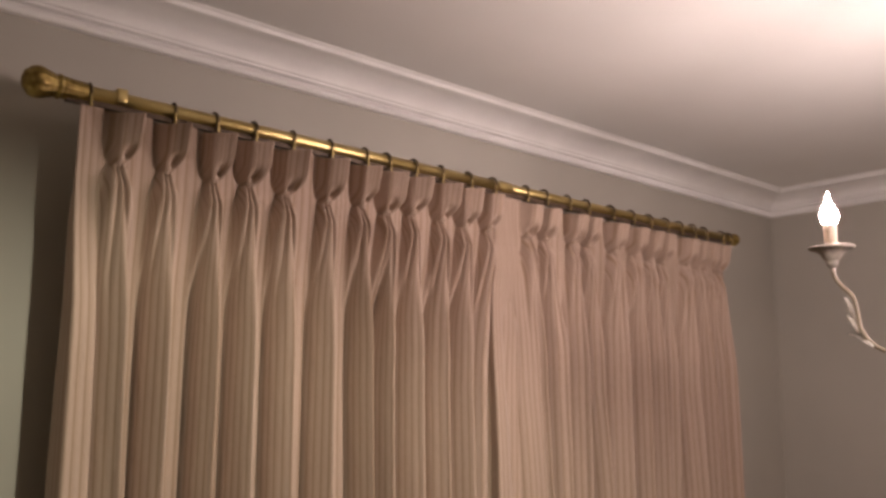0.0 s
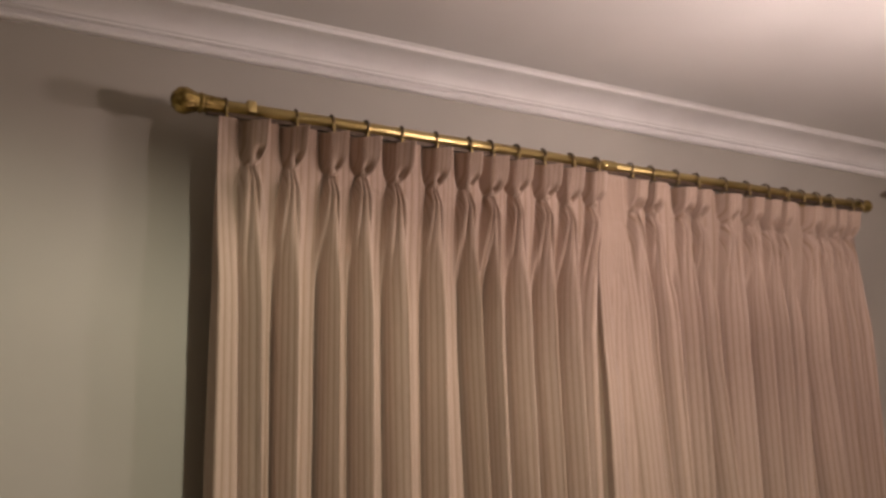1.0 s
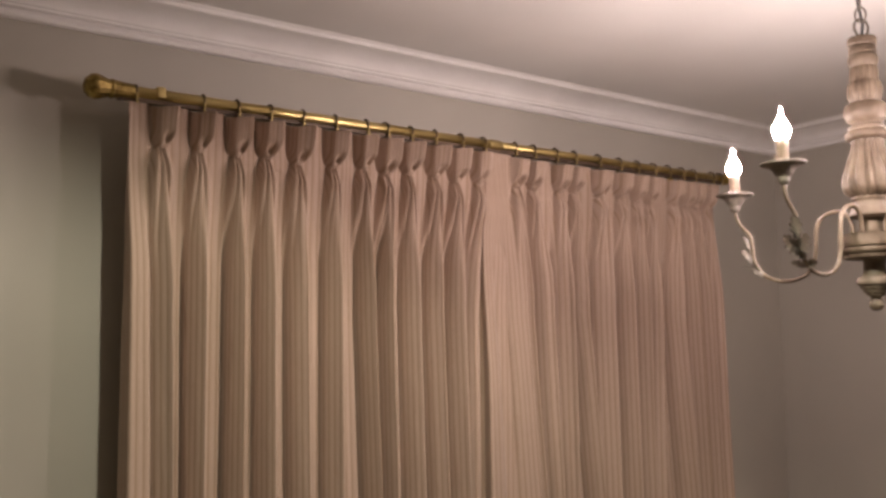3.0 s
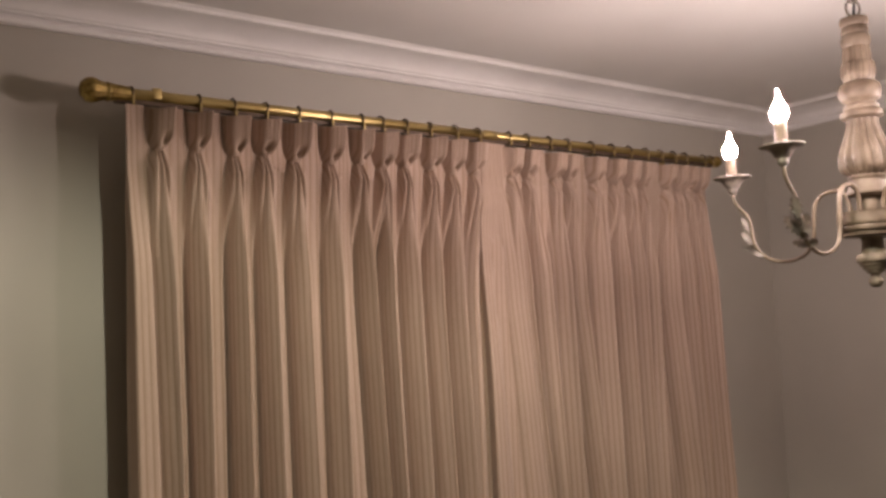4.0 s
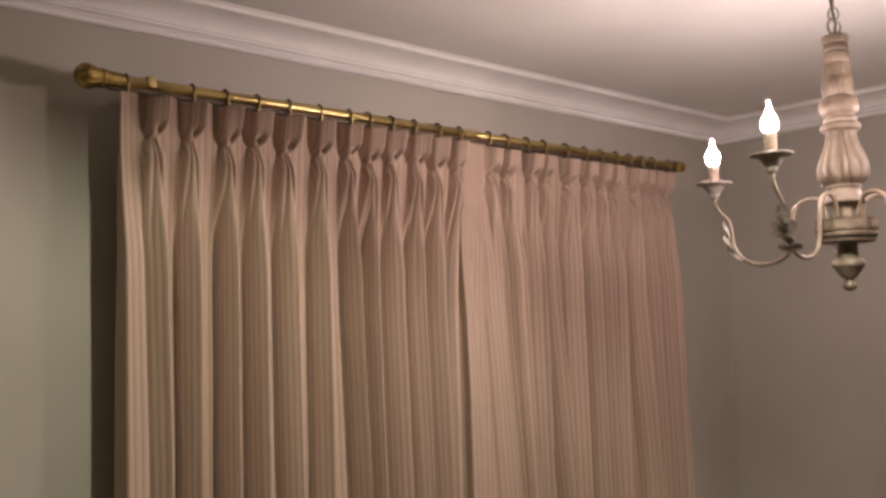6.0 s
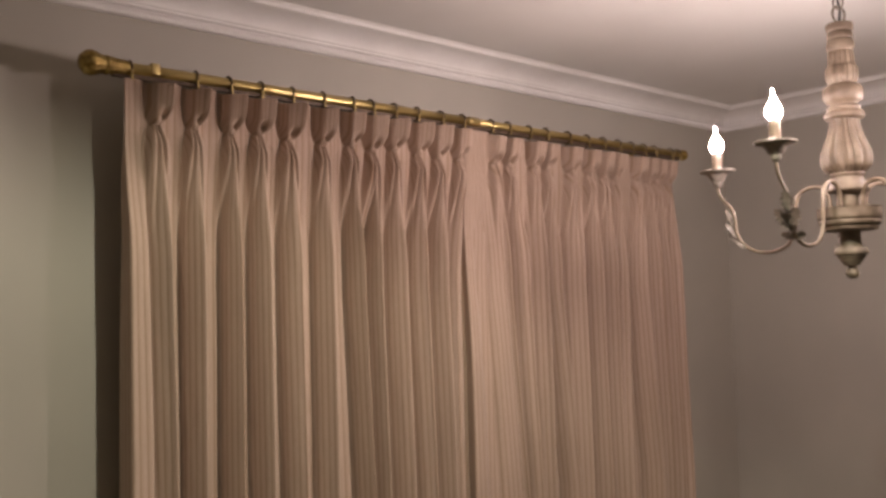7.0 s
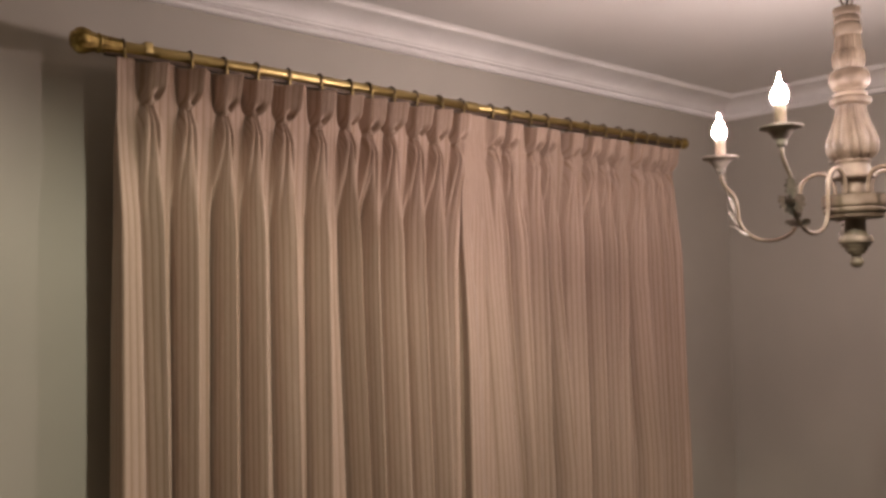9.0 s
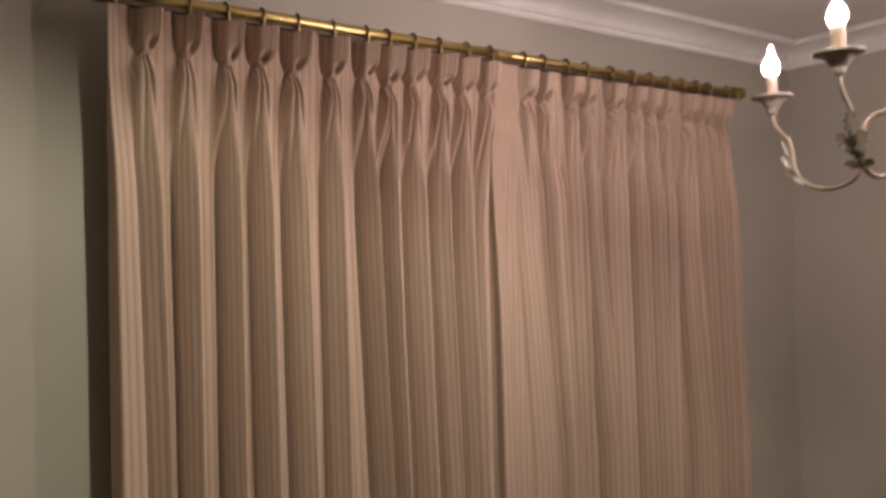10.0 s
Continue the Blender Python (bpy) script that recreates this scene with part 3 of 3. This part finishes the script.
LEAF_LONG = mesh_from("leaf", leaf(0.050, 0.026, 0.014), IRON_GREY)
LEAF_SHORT = mesh_from("leaf", leaf(0.032, 0.018, 0.010), IRON_GREY)
ANGLES = (99.0, 179.5, 251.0, 323.0, 27.0)
for turn in ANGLES:
    m = pose(0, 0, 0, 0, 0, turn)
    body = tube([(r, 0, z) for r, z in ARM_PATH], lambda t: 0.0049 - 0.0010 * t, 10)
    arm = part("arm", body, IRON_CREAM, ch, "scrolled cream iron arm", at=m)
    pan = lathe(rounded([(PAN_Z - 0.004, 0.006), (PAN_Z + 0.002, 0.0105), (PAN_Z + 0.010, 0.0115), (PAN_Z + 0.014, 0.0155), (PAN_Z + 0.024, 0.022), (PAN_Z + 0.030, 0.030), (PAN_Z + 0.033, 0.0405),
                         (PAN_Z + 0.0355, 0.0425), (PAN_Z + 0.0375, 0.0415), (PAN_Z + 0.036, 0.036), (PAN_Z + 0.034, 0.016), (PAN_Z + 0.034, 0.002)], 3), 48, axis=pose(REACH, 0, 0))
    part("drip_pan", pan, IRON_GREY, arm, "grey iron drip pan")
    sleeve = lathe([(PAN_Z + 0.032, 0.0118), (PAN_Z + 0.080, 0.0116), (PAN_Z + 0.083, 0.0110), (PAN_Z + 0.084, 0.0095)], 32, axis=pose(REACH, 0, 0))
    part("candle_sleeve", sleeve, WAX, arm, "cream candle sleeve")
    flame = lathe(rounded([(PAN_Z + 0.083, 0.0085), (PAN_Z + 0.088, 0.0125), (PAN_Z + 0.096, 0.0158), (PAN_Z + 0.105, 0.0150), (PAN_Z + 0.115, 0.0104), (PAN_Z + 0.124, 0.0056), (PAN_Z + 0.132, 0.0028), (PAN_Z + 0.140, 0.0016), (PAN_Z + 0.146, 0.0008)], 6), 36, axis=pose(REACH, 0, 0))
    part("bulb", flame, BULB, arm, "lit flame-shaped bulb")
    for data, r, z, tip, spread in ((LEAF_SHORT, 0.262, 1.668, -62, 8), (LEAF_SHORT, 0.254, 1.654, -40, -38), (LEAF_LONG, 0.258, 1.662, -80, -34), (LEAF_LONG, 0.258, 1.660, -82, 30),
                                    (LEAF_LONG, 0.266, 1.690, -84, -6), (LEAF_SHORT, 0.236, 1.640, -60, 62), (LEAF_SHORT, 0.236, 1.640, -60, -62)):
        lf = new("leaf", data)
        lf.parent = arm
        lf.matrix_basis = pose(r, 0, z) @ pose(0, 0, 0, 0, tip, 0) @ pose(0, 0, 0, 180, 0, 0) @ pose(0, 0, 0, 0, 0, spread)

# chain, flex and canopy
loop = part("loop", torus(0.0180, 0.0026, 28, 10, 1.05), CHAIN_IRON, ch, "iron hanging loop", at=pose(0, 0, BASE + 0.601, 0, 0, -20))
z, k = BASE + 0.630, 0
while z < CEIL - 0.045:
    part("chain_link", torus(0.0105, 0.0021, 24, 8, 1.55), CHAIN_IRON, ch, at=pose(0, 0, z, 0, 0, 120 if k % 2 == 0 else 30))
    z, k = z + 0.0265, k + 1
part("flex", tube([(0.0, 0.0, BASE + 0.578), (0.003, -0.002, BASE + 0.61), (-0.003, 0.003, BASE + 0.66), (0.003, 0.002, BASE + 0.73), (-0.002, -0.002, BASE + 0.79), (0, 0, CEIL - 0.012)], 0.0032, 8), BLACK, ch, "black twisted flex")
part("canopy", lathe(rounded([(CEIL - 0.040, 0.008), (CEIL - 0.034, 0.020), (CEIL - 0.020, 0.043), (CEIL - 0.006, 0.055), (CEIL - 0.0005, 0.056)], 4), 40), DISTRESSED, ch, "small ceiling canopy")

# ---- recessed ceiling light ----
spot = thing("ceiling_spotlight", "white rimmed recessed ceiling spotlight, switched on", "ceiling light", at=pose(SPOT_AT[0], SPOT_AT[1], CEIL))
part("rim", lathe(rounded([(-0.0005, 0.044), (-0.004, 0.043), (-0.006, 0.039), (-0.0055, 0.034), (-0.002, 0.031)], 3), 40), TRIM_WHITE, spot)
part("lens", lathe([(-0.0062, 0.026), (-0.0066, 0.024), (-0.0068, 0.001)], 32), SPOT_GLASS, spot, "bright lamp lens")
lamp = bpy.data.lights.new("spot_beam", "SPOT")
lamp.energy, lamp.color, lamp.spot_size, lamp.spot_blend, lamp.shadow_soft_size = SPOT_WATTS, (1.0, 0.945, 0.75), radians(159), 0.30, 0.024
beam = new("spot_beam", lamp)
beam.matrix_basis = pose(SPOT_AT[0], SPOT_AT[1], CEIL - 0.02, 0, 12, 0)
